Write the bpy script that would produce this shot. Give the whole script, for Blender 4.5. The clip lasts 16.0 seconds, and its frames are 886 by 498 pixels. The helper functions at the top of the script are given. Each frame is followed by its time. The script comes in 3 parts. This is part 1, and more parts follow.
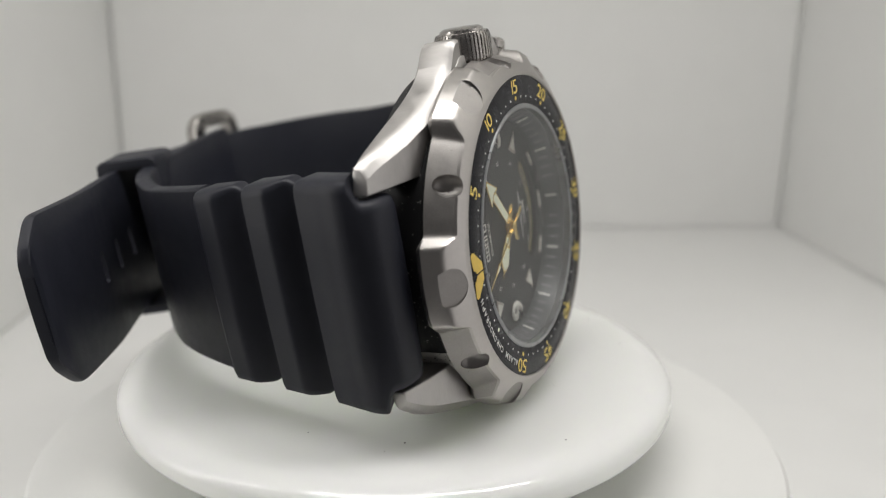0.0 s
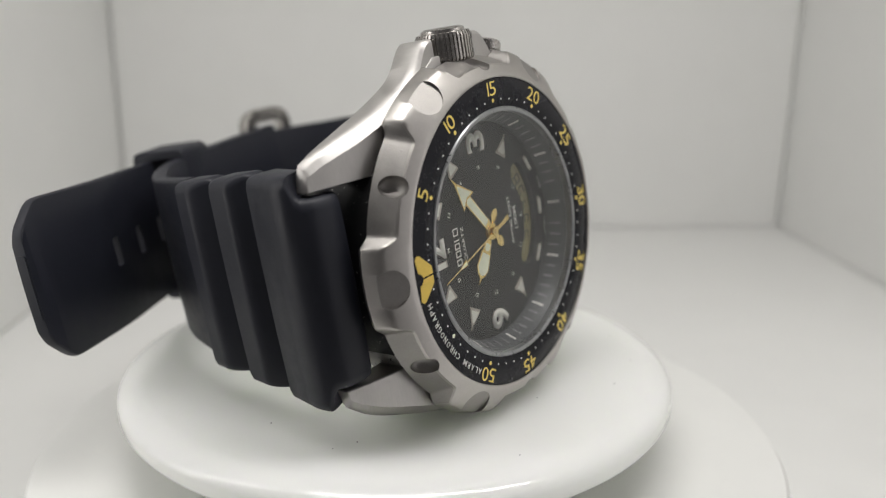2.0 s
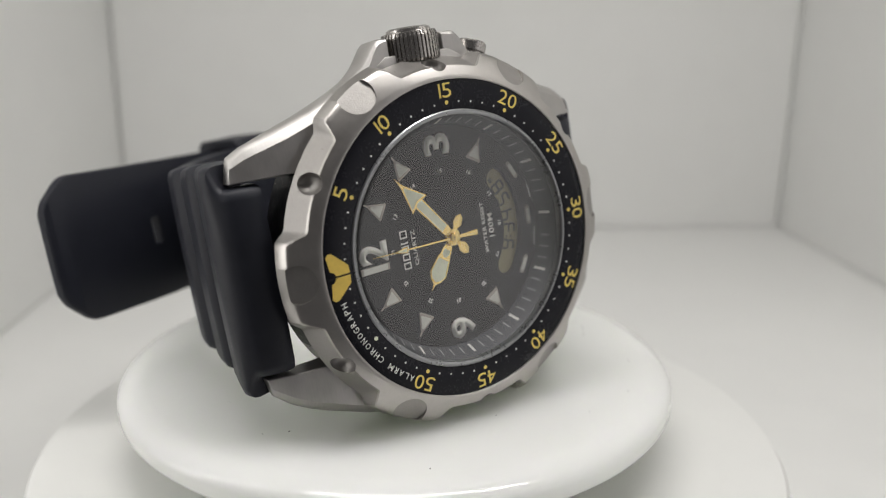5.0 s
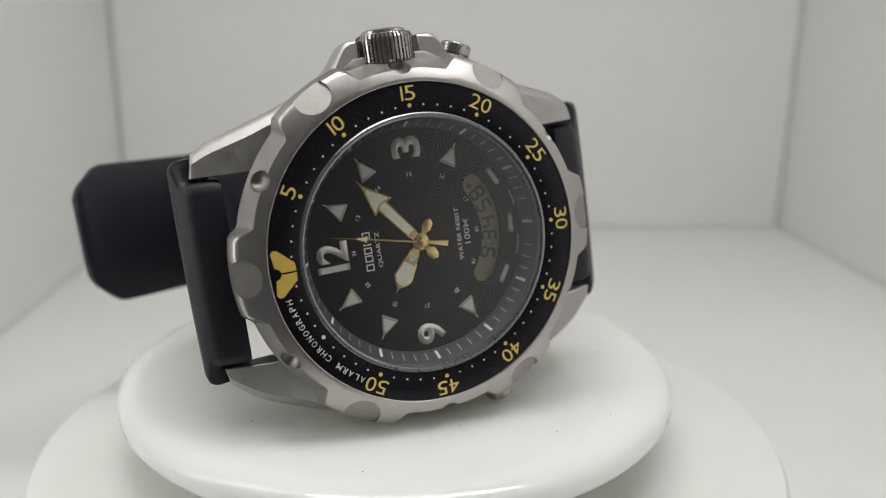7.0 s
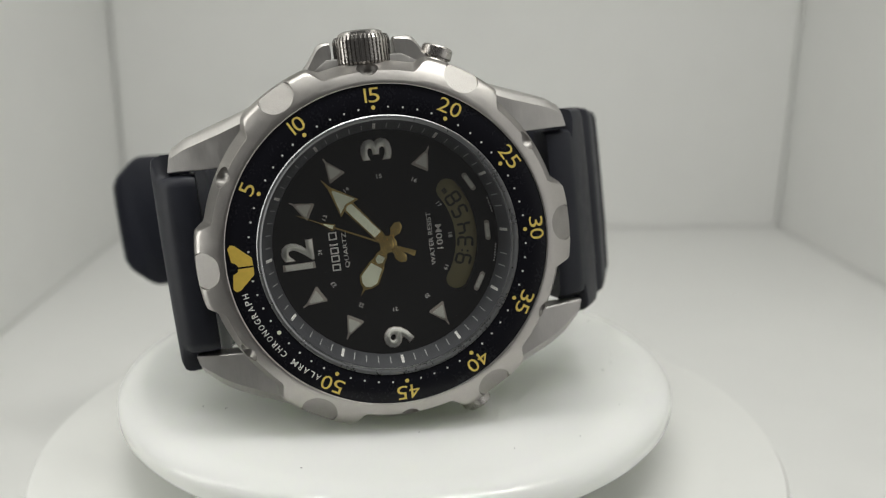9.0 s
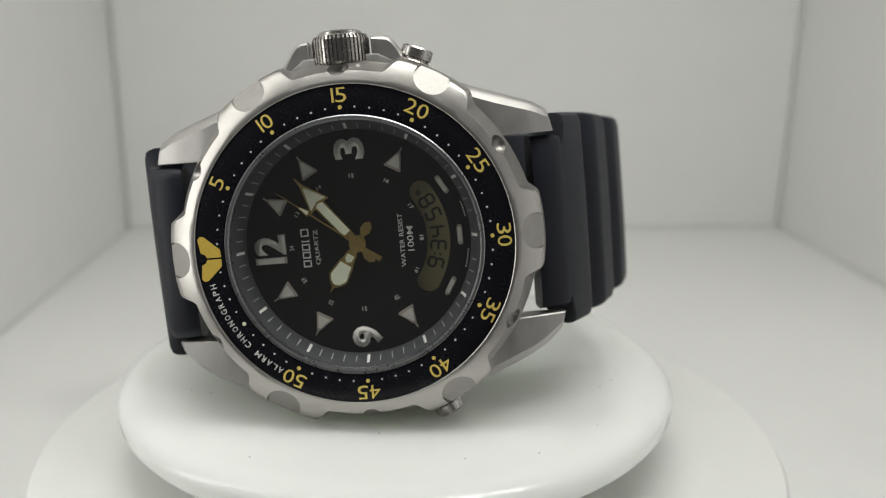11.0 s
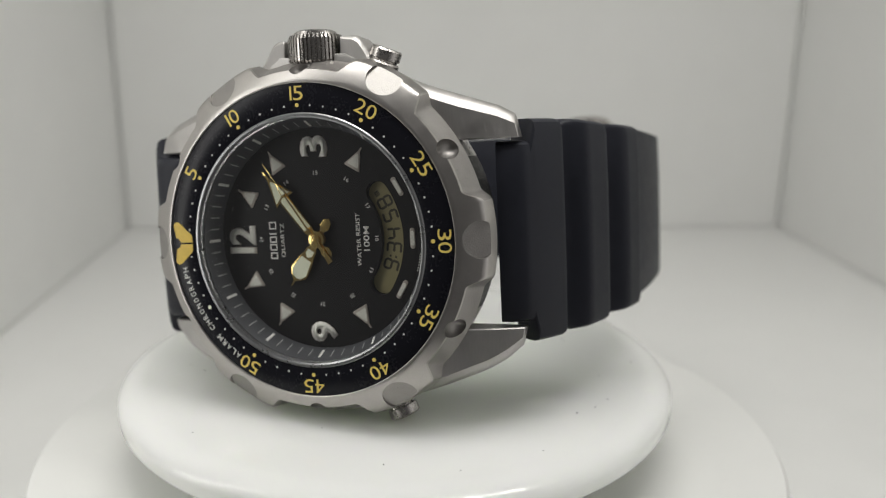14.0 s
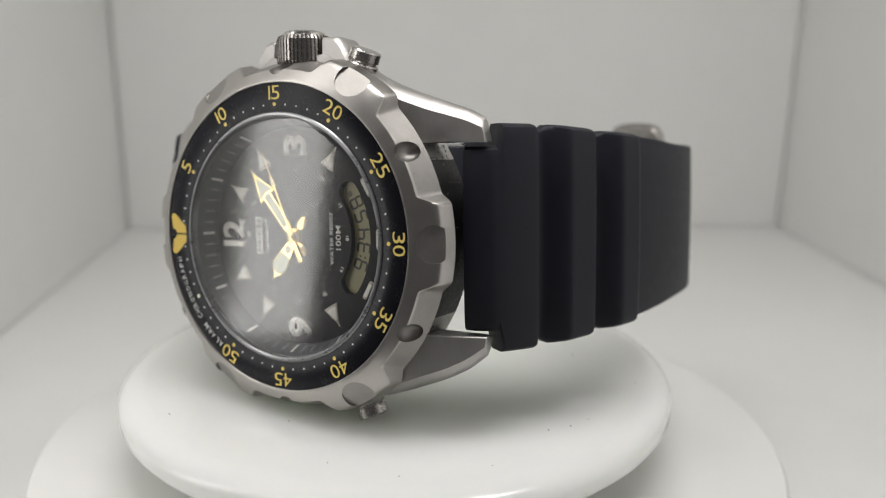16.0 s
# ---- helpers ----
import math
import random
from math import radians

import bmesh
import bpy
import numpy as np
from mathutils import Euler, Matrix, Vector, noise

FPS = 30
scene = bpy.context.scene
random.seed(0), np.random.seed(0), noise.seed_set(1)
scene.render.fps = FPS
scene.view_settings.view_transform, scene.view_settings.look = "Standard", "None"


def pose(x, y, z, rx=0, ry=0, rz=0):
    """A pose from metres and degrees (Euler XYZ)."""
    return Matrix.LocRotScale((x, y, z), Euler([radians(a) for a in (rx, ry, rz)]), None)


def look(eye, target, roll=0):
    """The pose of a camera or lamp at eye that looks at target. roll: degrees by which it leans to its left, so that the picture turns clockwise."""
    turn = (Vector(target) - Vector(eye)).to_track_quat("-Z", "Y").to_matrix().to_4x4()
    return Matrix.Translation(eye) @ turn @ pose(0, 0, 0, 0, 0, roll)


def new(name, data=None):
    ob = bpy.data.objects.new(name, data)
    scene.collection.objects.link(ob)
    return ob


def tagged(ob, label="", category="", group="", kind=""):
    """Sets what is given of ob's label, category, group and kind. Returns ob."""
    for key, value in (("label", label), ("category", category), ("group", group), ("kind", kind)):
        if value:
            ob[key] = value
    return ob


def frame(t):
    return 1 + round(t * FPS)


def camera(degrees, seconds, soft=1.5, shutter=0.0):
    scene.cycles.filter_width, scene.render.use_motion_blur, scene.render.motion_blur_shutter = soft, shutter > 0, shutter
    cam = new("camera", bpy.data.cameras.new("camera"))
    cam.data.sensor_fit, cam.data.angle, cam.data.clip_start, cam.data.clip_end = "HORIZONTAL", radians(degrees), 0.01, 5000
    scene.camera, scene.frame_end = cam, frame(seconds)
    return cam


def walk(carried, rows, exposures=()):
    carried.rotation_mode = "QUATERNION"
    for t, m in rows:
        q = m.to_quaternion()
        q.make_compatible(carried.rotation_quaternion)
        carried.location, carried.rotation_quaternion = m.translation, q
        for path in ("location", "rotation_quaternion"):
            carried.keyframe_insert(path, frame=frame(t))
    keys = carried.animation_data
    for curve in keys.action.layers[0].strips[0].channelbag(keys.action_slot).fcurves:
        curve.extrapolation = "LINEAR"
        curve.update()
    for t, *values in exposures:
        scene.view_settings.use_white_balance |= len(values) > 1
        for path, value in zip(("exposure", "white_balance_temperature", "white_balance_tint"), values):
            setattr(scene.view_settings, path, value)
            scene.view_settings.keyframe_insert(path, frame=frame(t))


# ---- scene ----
MM = 0.001
TURN = [(0, 74.34, .08), (.5, 71.4, .024), (1, 68.6, .18), (1.5, 65.65, .2), (2, 62.75, .07), (2.5, 59.8, -.045),
        (3, 56.85, -.06), (3.5, 53.8, .093), (4, 50.75, .12), (6.3, 36.38, -.092), (6.5, 35.11, -.15), (7, 32.0, -.15),
        (7.5, 28.8, -.05), (8, 25.8, -.06), (8.5, 22.85, -.245), (9, 20.05, -.425), (11.5, 5.67, -.5), (12, 2.82, -.38),
        (12.5, 0, -.34), (13, -2.8, -.503), (13.5, -5.65, -.64), (14, -8.55, -.58), (14.5, -11.6, -.41),
        (15, -14.55, -.48), (15.5, -17.5, -.648), (16, -20.3, -.78)]

# ---- camera ----
EYE = Vector((0, -.12002, .0755))
cam = camera(53.67, 16.0, soft=1.1)
YAW, PITCH = .05309, .27047
AHEAD = Vector((math.sin(YAW) * math.cos(PITCH), math.cos(YAW) * math.cos(PITCH), -math.sin(PITCH)))
VIEW = look(EYE, EYE + AHEAD, .51)
cam.data.dof.use_dof, cam.data.dof.focus_distance, cam.data.dof.aperture_fstop = True, .102, 16
walk(cam, [(0, VIEW), (16, VIEW)], [(0, .24, 6500, 10), (3.5, .26, 6500, 10), (6.5, .15, 6500, 10), (9, .16, 6500, 6), (12.5, .13, 6500, 6.5), (16, .1, 6500, 10)])

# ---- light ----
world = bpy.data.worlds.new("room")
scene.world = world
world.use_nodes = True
# a dim room in front of the tent; an added ramp brightens its unseen right
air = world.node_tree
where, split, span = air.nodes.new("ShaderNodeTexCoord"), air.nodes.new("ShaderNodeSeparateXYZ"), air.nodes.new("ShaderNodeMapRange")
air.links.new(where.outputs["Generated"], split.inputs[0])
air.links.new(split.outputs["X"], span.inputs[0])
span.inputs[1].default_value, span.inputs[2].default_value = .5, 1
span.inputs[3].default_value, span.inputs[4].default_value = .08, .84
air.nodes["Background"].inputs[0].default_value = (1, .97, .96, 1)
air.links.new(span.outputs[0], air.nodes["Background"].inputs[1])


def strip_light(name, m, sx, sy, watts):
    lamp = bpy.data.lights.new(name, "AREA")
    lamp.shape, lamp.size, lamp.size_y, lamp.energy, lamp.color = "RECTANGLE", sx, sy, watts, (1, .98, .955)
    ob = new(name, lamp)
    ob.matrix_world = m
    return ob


# LED strip under the ceiling, out of view
strip_light("unseen_light", pose(.0215, -.033, .2275), .2, .036, .285)
# panel added on the left wall, unseen, to glow in the watch glass
strip_light("unseen_light", pose(-.0925, -.038, .105, 0, -90, 0), .17, .02, .034)


# ---- materials ----
def material(name, colour, rough, metal=0.0, grain=0.0, scale=400.0, bump=0.0, stretch=(1, 1, 1), spec=.5, coat=0.0, ior=1.5, vary=.1):
    m = bpy.data.materials.new(name)
    m.use_nodes = True
    nt = m.node_tree
    b = nt.nodes["Principled BSDF"]
    b.inputs["Base Color"].default_value = (*colour, 1)
    b.inputs["Roughness"].default_value = rough
    b.inputs["Metallic"].default_value = metal
    b.inputs["IOR"].default_value = ior
    b.inputs["Specular IOR Level"].default_value = spec
    b.inputs["Coat Weight"].default_value = coat
    b.inputs["Coat Roughness"].default_value = .04
    if grain or bump:
        co = nt.nodes.new("ShaderNodeTexCoord")
        mp = nt.nodes.new("ShaderNodeMapping")
        mp.inputs["Scale"].default_value = stretch
        nt.links.new(co.outputs["Object"], mp.inputs[0])
        fine = nt.nodes.new("ShaderNodeTexNoise")
        fine.inputs["Scale"].default_value, fine.inputs["Detail"].default_value = scale, 6
        broad = nt.nodes.new("ShaderNodeTexNoise")
        broad.inputs["Scale"].default_value, broad.inputs["Detail"].default_value = scale * .12, 3
        nt.links.new(mp.outputs[0], fine.inputs[0])
        nt.links.new(co.outputs["Object"], broad.inputs[0])
        both = nt.nodes.new("ShaderNodeMath")
        both.operation = "ADD"
        nt.links.new(fine.outputs[0], both.inputs[0])
        nt.links.new(broad.outputs[0], both.inputs[1])
        ramp = nt.nodes.new("ShaderNodeMapRange")
        ramp.inputs[1].default_value, ramp.inputs[2].default_value = .6, 1.4
        ramp.inputs[3].default_value, ramp.inputs[4].default_value = 1 - vary, 1 + vary
        nt.links.new(both.outputs[0], ramp.inputs[0])
        tint = nt.nodes.new("ShaderNodeVectorMath")
        tint.operation = "SCALE"
        tint.inputs[0].default_value = colour
        nt.links.new(ramp.outputs[0], tint.inputs["Scale"])
        nt.links.new(tint.outputs[0], b.inputs["Base Color"])
        rr = nt.nodes.new("ShaderNodeMapRange")
        rr.inputs[1].default_value, rr.inputs[2].default_value = .6, 1.4
        rr.inputs[3].default_value, rr.inputs[4].default_value = rough * (1 - grain), min(1, rough * (1 + grain))
        nt.links.new(both.outputs[0], rr.inputs[0])
        nt.links.new(rr.outputs[0], b.inputs["Roughness"])
        if bump:
            bp = nt.nodes.new("ShaderNodeBump")
            bp.inputs["Strength"].default_value, bp.inputs["Distance"].default_value = bump, .0001
            nt.links.new(fine.outputs[0], bp.inputs["Height"])
            nt.links.new(bp.outputs[0], b.inputs["Normal"])
    return m


def glass_material(name):
    """Clear mineral glass: lets light straight through and mirrors by its angle."""
    m = bpy.data.materials.new(name)
    m.use_nodes = True
    nt = m.node_tree
    out = nt.nodes["Material Output"]
    nt.nodes.remove(nt.nodes["Principled BSDF"])
    clear, gloss = nt.nodes.new("ShaderNodeBsdfTransparent"), nt.nodes.new("ShaderNodeBsdfGlossy")
    clear.inputs[0].default_value = (.96, .97, .97, 1)
    gloss.inputs["Roughness"].default_value = .12
    rim, power, span, mix = (nt.nodes.new("ShaderNode" + k) for k in ("LayerWeight", "Math", "MapRange", "MixShader"))
    rim.inputs["Blend"].default_value = .5
    power.operation, power.inputs[1].default_value = "POWER", 5
    span.inputs[3].default_value, span.inputs[4].default_value = .11, 1
    for a, b in ((rim.outputs["Facing"], power.inputs[0]), (power.outputs[0], span.inputs[0]), (span.outputs[0], mix.inputs[0]),
                 (clear.outputs[0], mix.inputs[1]), (gloss.outputs[0], mix.inputs[2]), (mix.outputs[0], out.inputs[0])):
        nt.links.new(a, b)
    return m


STEEL = material("brushed_steel", (.47, .455, .44), .48, 1, .2, 5000, .1, (.12, 1, .12), vary=.1)
RING_STEEL = material("satin_bezel_steel", (.45, .43, .41), .33, 1, .15, 6000, .02, (.5, 1, .5), vary=.06)
DISH_STEEL = material("blasted_steel", (.34, .325, .31), .46, 1, .15, 6000, .25, vary=.12)
POLISHED = material("polished_steel", (.43, .41, .39), .25, 1, .3, 4000, .05)
RESIN = material("black_resin", (.013, .0142, .0215), .5, 0, .15, 5000, .12, spec=.33, vary=.15)
RESIN_WALL = material("dusty_black_resin", (.012, .012, .013), .45, 0, .3, 1800, .3, spec=.35)


def dusty(m, scale, level, colour):
    """Scatters fine pale grains over a material."""
    nt = m.node_tree
    b = nt.nodes["Principled BSDF"]
    co, grain, cut, mix = (nt.nodes.new("ShaderNode" + k) for k in ("TexCoord", "TexNoise", "MapRange", "Mix"))
    grain.inputs["Scale"].default_value, grain.inputs["Detail"].default_value = scale, 2
    cut.inputs[1].default_value, cut.inputs[2].default_value = level, level + .03
    mix.data_type = "RGBA"
    old = b.inputs["Base Color"].links[0].from_socket
    nt.links.new(co.outputs["Object"], grain.inputs[0])
    nt.links.new(grain.outputs[0], cut.inputs[0])
    nt.links.new(cut.outputs[0], mix.inputs["Factor"])
    nt.links.new(old, mix.inputs["A"])
    mix.inputs["B"].default_value = (*colour, 1)
    nt.links.new(mix.outputs["Result"], b.inputs["Base Color"])


dusty(RESIN_WALL, 3200, .7, (.4, .38, .36))
dusty(DISH_STEEL, 4500, .72, (.2, .19, .18))
WALL_STEEL = material("dusty_case_steel", (.46, .45, .43), .6, .5, .3, 4000, .3)
dusty(WALL_STEEL, 2600, .62, (.03, .03, .028))
INSERT = material("black_anodised_aluminium", (.009, .009, .013), .27, 0, .05, 3000, 0, spec=.18)
DIAL = material("matt_black_dial", (.0095, .009, .0095), .45, 0, .04, 9000, 0, spec=.2, vary=.05)
FLANGE = material("dark_flange_ring", (.065, .066, .072), .4, 0, .2, 6000, .03)
# its grey stands in for the shade in the corner gaps
SEAM_BACKING = material("grey_seam_backing", (.22, .22, .21), .7, 0, .2, 200, .1)
YELLOW = material("yellow_paint", (.86, .66, .16), .5, 0, .1, 2000, .05)
MARKER = material("deep_yellow_paint", (.74, .52, .09), .42, 0, .1, 2000, .05)
WHITE_PAINT = material("white_paint", (.75, .75, .72), .5, 0, .1, 2000, .05)
TICK_PRINT = material("dim_grey_print", (.42, .42, .41), .5, 0, .1, 2000, .05)
GREY_PRINT = material("pale_grey_print", (.78, .76, .72), .5, 0, .1, 2000, .05)
BORDER = material("brown_grey_border", (.44, .39, .34), .4, .3, .1, 2000, .05)
LUME = material("cream_lume", (.74, .73, .66), .6, 0, .1, 1500, .1)
HAND_LUME = material("pale_green_lume", (.8, .82, .64), .6, 0, .1, 1500, .1)
GOLD = material("gold_plate", (.85, .63, .24), .18, 1, .3, 1500, .05)
LCD = material("olive_display", (.27, .235, .115), .35, 0, .15, 300, .03)
LCD_INK = material("display_ink", (.035, .03, .018), .4, 0, .1, 500, .02)
GLASS = glass_material("mineral_glass")
GASKET = material("glass_edge", (.3, .305, .31), .3, .9, .2, 3000, .02, coat=.3)
dusty(GASKET, 2500, .66, (.3, .3, .3))
GLAZE = material("milky_acrylic", (.855, .885, .82), .08, 0, .3, 60, .02, spec=.5, vary=.02)
milk = GLAZE.node_tree.nodes["Principled BSDF"]
milk.inputs["Subsurface Weight"].default_value, milk.inputs["Subsurface Scale"].default_value = 1, .012
milk.inputs["Subsurface Radius"].default_value = (.95, 1, .9)
BASE_WHITE = material("satin_white_plastic", (.8, .8, .78), .35, 0, .2, 120, .03, vary=.02)
BOX_WHITE = material("white_light_tent_sheet", (.8, .8, .785), .55, 0, .15, 90, .1, vary=.02)
DUST = material("dark_dust", (.08, .075, .07), .9)


# ---- mesh helpers ----
def part(name, bm, mat, parent=None, label="", smooth=35):
    """Links a bmesh (in millimetres) as one mesh object under a thing or a part."""
    bmesh.ops.recalc_face_normals(bm, faces=bm.faces)
    me = bpy.data.meshes.new(name)
    bmesh.ops.scale(bm, vec=(MM, MM, MM), verts=bm.verts)
    bm.to_mesh(me)
    bm.free()
    me.materials.append(mat)
    if smooth:
        me.polygons.foreach_set("use_smooth", [True] * len(me.polygons))
        me.set_sharp_from_angle(angle=radians(smooth))
    ob = new(name, me)
    ob.parent = parent
    return tagged(ob, label) if label else ob


def lathe(bm, profile, n=128, closed=True):
    """Turns (r, z) points round the z axis."""
    rings = []
    for k in range(n):
        a = 2 * math.pi * k / n
        rings.append([bm.verts.new((r * math.sin(a), r * math.cos(a), z)) for r, z in profile])
    m = len(profile)
    for k in range(n):
        p, q = rings[k], rings[(k + 1) % n]
        for i in range(m if closed else m - 1):
            j = (i + 1) % m
            bm.faces.new((p[i], q[i], q[j], p[j]))
    return bm


def disc_lathe(bm, profile, n=128):
    """The same for an outline that starts and ends on the axis."""
    rings = []
    top, bottom = bm.verts.new((0, 0, profile[0][1])), bm.verts.new((0, 0, profile[-1][1]))
    for k in range(n):
        a = 2 * math.pi * k / n
        rings.append([bm.verts.new((r * math.sin(a), r * math.cos(a), z)) for r, z in profile[1:-1]])
    for k in range(n):
        p, q = rings[k], rings[(k + 1) % n]
        bm.faces.new((top, q[0], p[0]))
        bm.faces.new((bottom, p[-1], q[-1]))
        for i in range(len(p) - 1):
            bm.faces.new((p[i], q[i], q[i + 1], p[i + 1]))
    return bm


def prism(bm, pts, z0, z1, m=None, bevel=0.0):
    """A polygon drawn in x, y and raised from z0 to z1."""
    low = [bm.verts.new((x, y, z0)) for x, y in pts]
    high = [bm.verts.new((x, y, z1)) for x, y in pts]
    n = len(pts)
    faces = [bm.faces.new(high), bm.faces.new(low[::-1])]
    faces += [bm.faces.new((low[i], low[(i + 1) % n], high[(i + 1) % n], high[i])) for i in range(n)]
    made = low + high
    if bevel:
        rim = [e for e in faces[0].edges]
        out = bmesh.ops.bevel(bm, geom=rim, offset=bevel, segments=2, affect="EDGES", profile=.5)
        made = list({v for v in made if v.is_valid} | set(out["verts"]))
    if m:
        bmesh.ops.transform(bm, matrix=m, verts=made)
    return bm


def round_pts(cx, cy, r, n=20):
    return [(cx + r * math.cos(2 * math.pi * k / n), cy + r * math.sin(2 * math.pi * k / n)) for k in range(n)]


def stadium(length, width, n=8):
    """A bar with round ends along x."""
    r, h = width / 2, (length - width) / 2
    pts = [(h + r * math.cos(a), r * math.sin(a)) for a in np.linspace(-math.pi / 2, math.pi / 2, n)]
    return pts + [(-x, -y) for x, y in pts]


def at_minute(minute, r, z=0.0):
    """A flat frame on the dial: its y points away from the centre at that minute."""
    a = radians(6 * minute)
    return Matrix.Translation((r * math.sin(a), r * math.cos(a), z)) @ Matrix.Rotation(-a, 4, "Z")


def lettering(name, text, height, mat, parent, m, width=0.0, bold=0.0, depth=.03, label=""):
    """A word in the built-in font, its middle at m, its capitals of that height, in millimetres."""
    cu = bpy.data.curves.new(name, "FONT")
    cu.body, cu.size, cu.extrude, cu.offset, cu.resolution_u = text, 10, 0, bold, 3
    ob = bpy.data.objects.new(name, cu)
    scene.collection.objects.link(ob)
    me = bpy.data.meshes.new_from_object(ob.evaluated_get(bpy.context.evaluated_depsgraph_get()))
    bpy.data.objects.remove(ob)
    bm = bmesh.new()
    bm.from_mesh(me)
    bpy.data.meshes.remove(me)
    xs, ys = [v.co.x for v in bm.verts], [v.co.y for v in bm.verts]
    sy = height / (max(ys) - min(ys))
    sx = width / (max(xs) - min(xs)) if width else sy
    mid = Vector(((max(xs) + min(xs)) / 2, (max(ys) + min(ys)) / 2, 0))
    for v in bm.verts:
        v.co = Vector(((v.co.x - mid.x) * sx, (v.co.y - mid.y) * sy, 0))
    bmesh.ops.remove_doubles(bm, verts=bm.verts, dist=.0005)
    raised = bmesh.ops.extrude_face_region(bm, geom=bm.faces[:])
    bmesh.ops.translate(bm, verts=[g for g in raised["geom"] if isinstance(g, bmesh.types.BMVert)], vec=(0, 0, depth))
    bmesh.ops.transform(bm, matrix=m, verts=bm.verts)
    return part(name, bm, mat, parent, label, smooth=0)


def carve(ob, cutters):
    """Cuts closed bmeshes (in millimetres) out of an object's mesh for good."""
    tools = []
    for bm in cutters:
        bmesh.ops.recalc_face_normals(bm, faces=bm.faces)
        bmesh.ops.scale(bm, vec=(MM, MM, MM), verts=bm.verts)
        me = bpy.data.meshes.new("cutter")
        bm.to_mesh(me)
        bm.free()
        me.materials.append(DISH_STEEL)
        tool = new("cutter", me)
        mod = ob.modifiers.new("cut", "BOOLEAN")
        mod.operation, mod.solver, mod.object, mod.material_mode = "DIFFERENCE", "EXACT", tool, "TRANSFER"
        tools.append(tool)
    bpy.context.view_layer.update()
    me = bpy.data.meshes.new_from_object(ob.evaluated_get(bpy.context.evaluated_depsgraph_get()))
    old = ob.data
    ob.modifiers.clear()
    ob.data = me
    bpy.data.meshes.remove(old)
    for tool in tools:
        data = tool.data
        bpy.data.objects.remove(tool)
        bpy.data.meshes.remove(data)
    me.polygons.foreach_set("use_smooth", [True] * len(me.polygons))
    me.set_sharp_from_angle(angle=radians(30))
    return ob


def ball(x, y, z, sx, sy, sz, m=None):
    bm = bmesh.new()
    bmesh.ops.create_uvsphere(bm, u_segments=40, v_segments=24, radius=1)
    bmesh.ops.scale(bm, vec=(sx, sy, sz), verts=bm.verts)
    bmesh.ops.translate(bm, vec=(x, y, z), verts=bm.verts)
    if m:
        bmesh.ops.transform(bm, matrix=m, verts=bm.verts)
    return bm


def puck(m):
    """A round, flat-bottomed cutter that leans outwards."""
    bm = bmesh.new()
    prism(bm, round_pts(0, 0, 2.15, 40), 0, 5)
    bmesh.ops.transform(bm, matrix=m @ Matrix.Translation((0, 21.3, -1.45)) @ Matrix.Rotation(-radians(37), 4, "X"), verts=bm.verts)
    return bm


def spline(points, step=.3):
    """Evenly spaced points on a smooth curve through the given ones."""
    p = [Vector(q) for q in points]
    p = [p[0] * 2 - p[1]] + p + [p[-1] * 2 - p[-2]]
    fine = []
    for i in range(1, len(p) - 2):
        a, b, c, d = p[i - 1:i + 3]
        for k in range(40):
            t = k / 40
            fine.append(.5 * (2 * b + (c - a) * t + (2 * a - 5 * b + 4 * c - d) * t * t + (3 * b - a - 3 * c + d) * t ** 3))
    fine.append(p[-2])
    out, rest = [fine[0]], step
    for a, b in zip(fine, fine[1:]):
        gone, length = 0.0, (b - a).length
        while length - gone >= rest:
            gone += rest
            out.append(a.lerp(b, gone / length))
            rest = step
        rest -= length - gone
    return out


def bump_up(s, a, b, edge, rise=0.0):
    """1 between a and b, falling to 0 over edge, at the start over rise."""
    t = min(1, max(0, min((s - a) / (rise or edge), (b - s) / edge)))
    return t * t * (3 - 2 * t)


# ---- the light tent ----
LEFT, RIGHT, BACK, FRONT, TOP = -93.5, 136.6, 179, -51, 230


def slab(name, x0, x1, y0, y1, z0, z1, mat, label, kind="structure"):
    bm = bmesh.new()
    prism(bm, [(x0, y0), (x1, y0), (x1, y1), (x0, y1)], z0, z1)
    return tagged(part(name, bm, mat, None, "", 0), label, name.split("_")[0], "", kind)


slab("floor", LEFT - 3, RIGHT + 3, FRONT, BACK + 3, -3, 0, BOX_WHITE, "white matt sheet floor of a light tent")
slab("wall_back", LEFT + .8, RIGHT - .8, BACK, BACK + 3, .4, TOP, BOX_WHITE, "white matt sheet back wall of a light tent")
slab("wall_left", LEFT - 3, LEFT, FRONT + 2, BACK + 3, .4, TOP, BOX_WHITE, "white matt sheet side wall of a light tent")
slab("wall_right", RIGHT, RIGHT + 3, FRONT, BACK + 3, .4, TOP, BOX_WHITE, "white matt sheet side wall of a light tent")
slab("ceiling", LEFT - 3, RIGHT + 3, FRONT, BACK + 3, TOP, TOP + 3, BOX_WHITE, "white matt sheet ceiling of a light tent")


# added sheet behind the back wall, so the corner gaps look shaded
slab("wall_outer", LEFT - 3, RIGHT + 3, BACK + 6, BACK + 8, 0, TOP, SEAM_BACKING, "added grey sheet behind the back sheet, darkening the corner gaps")


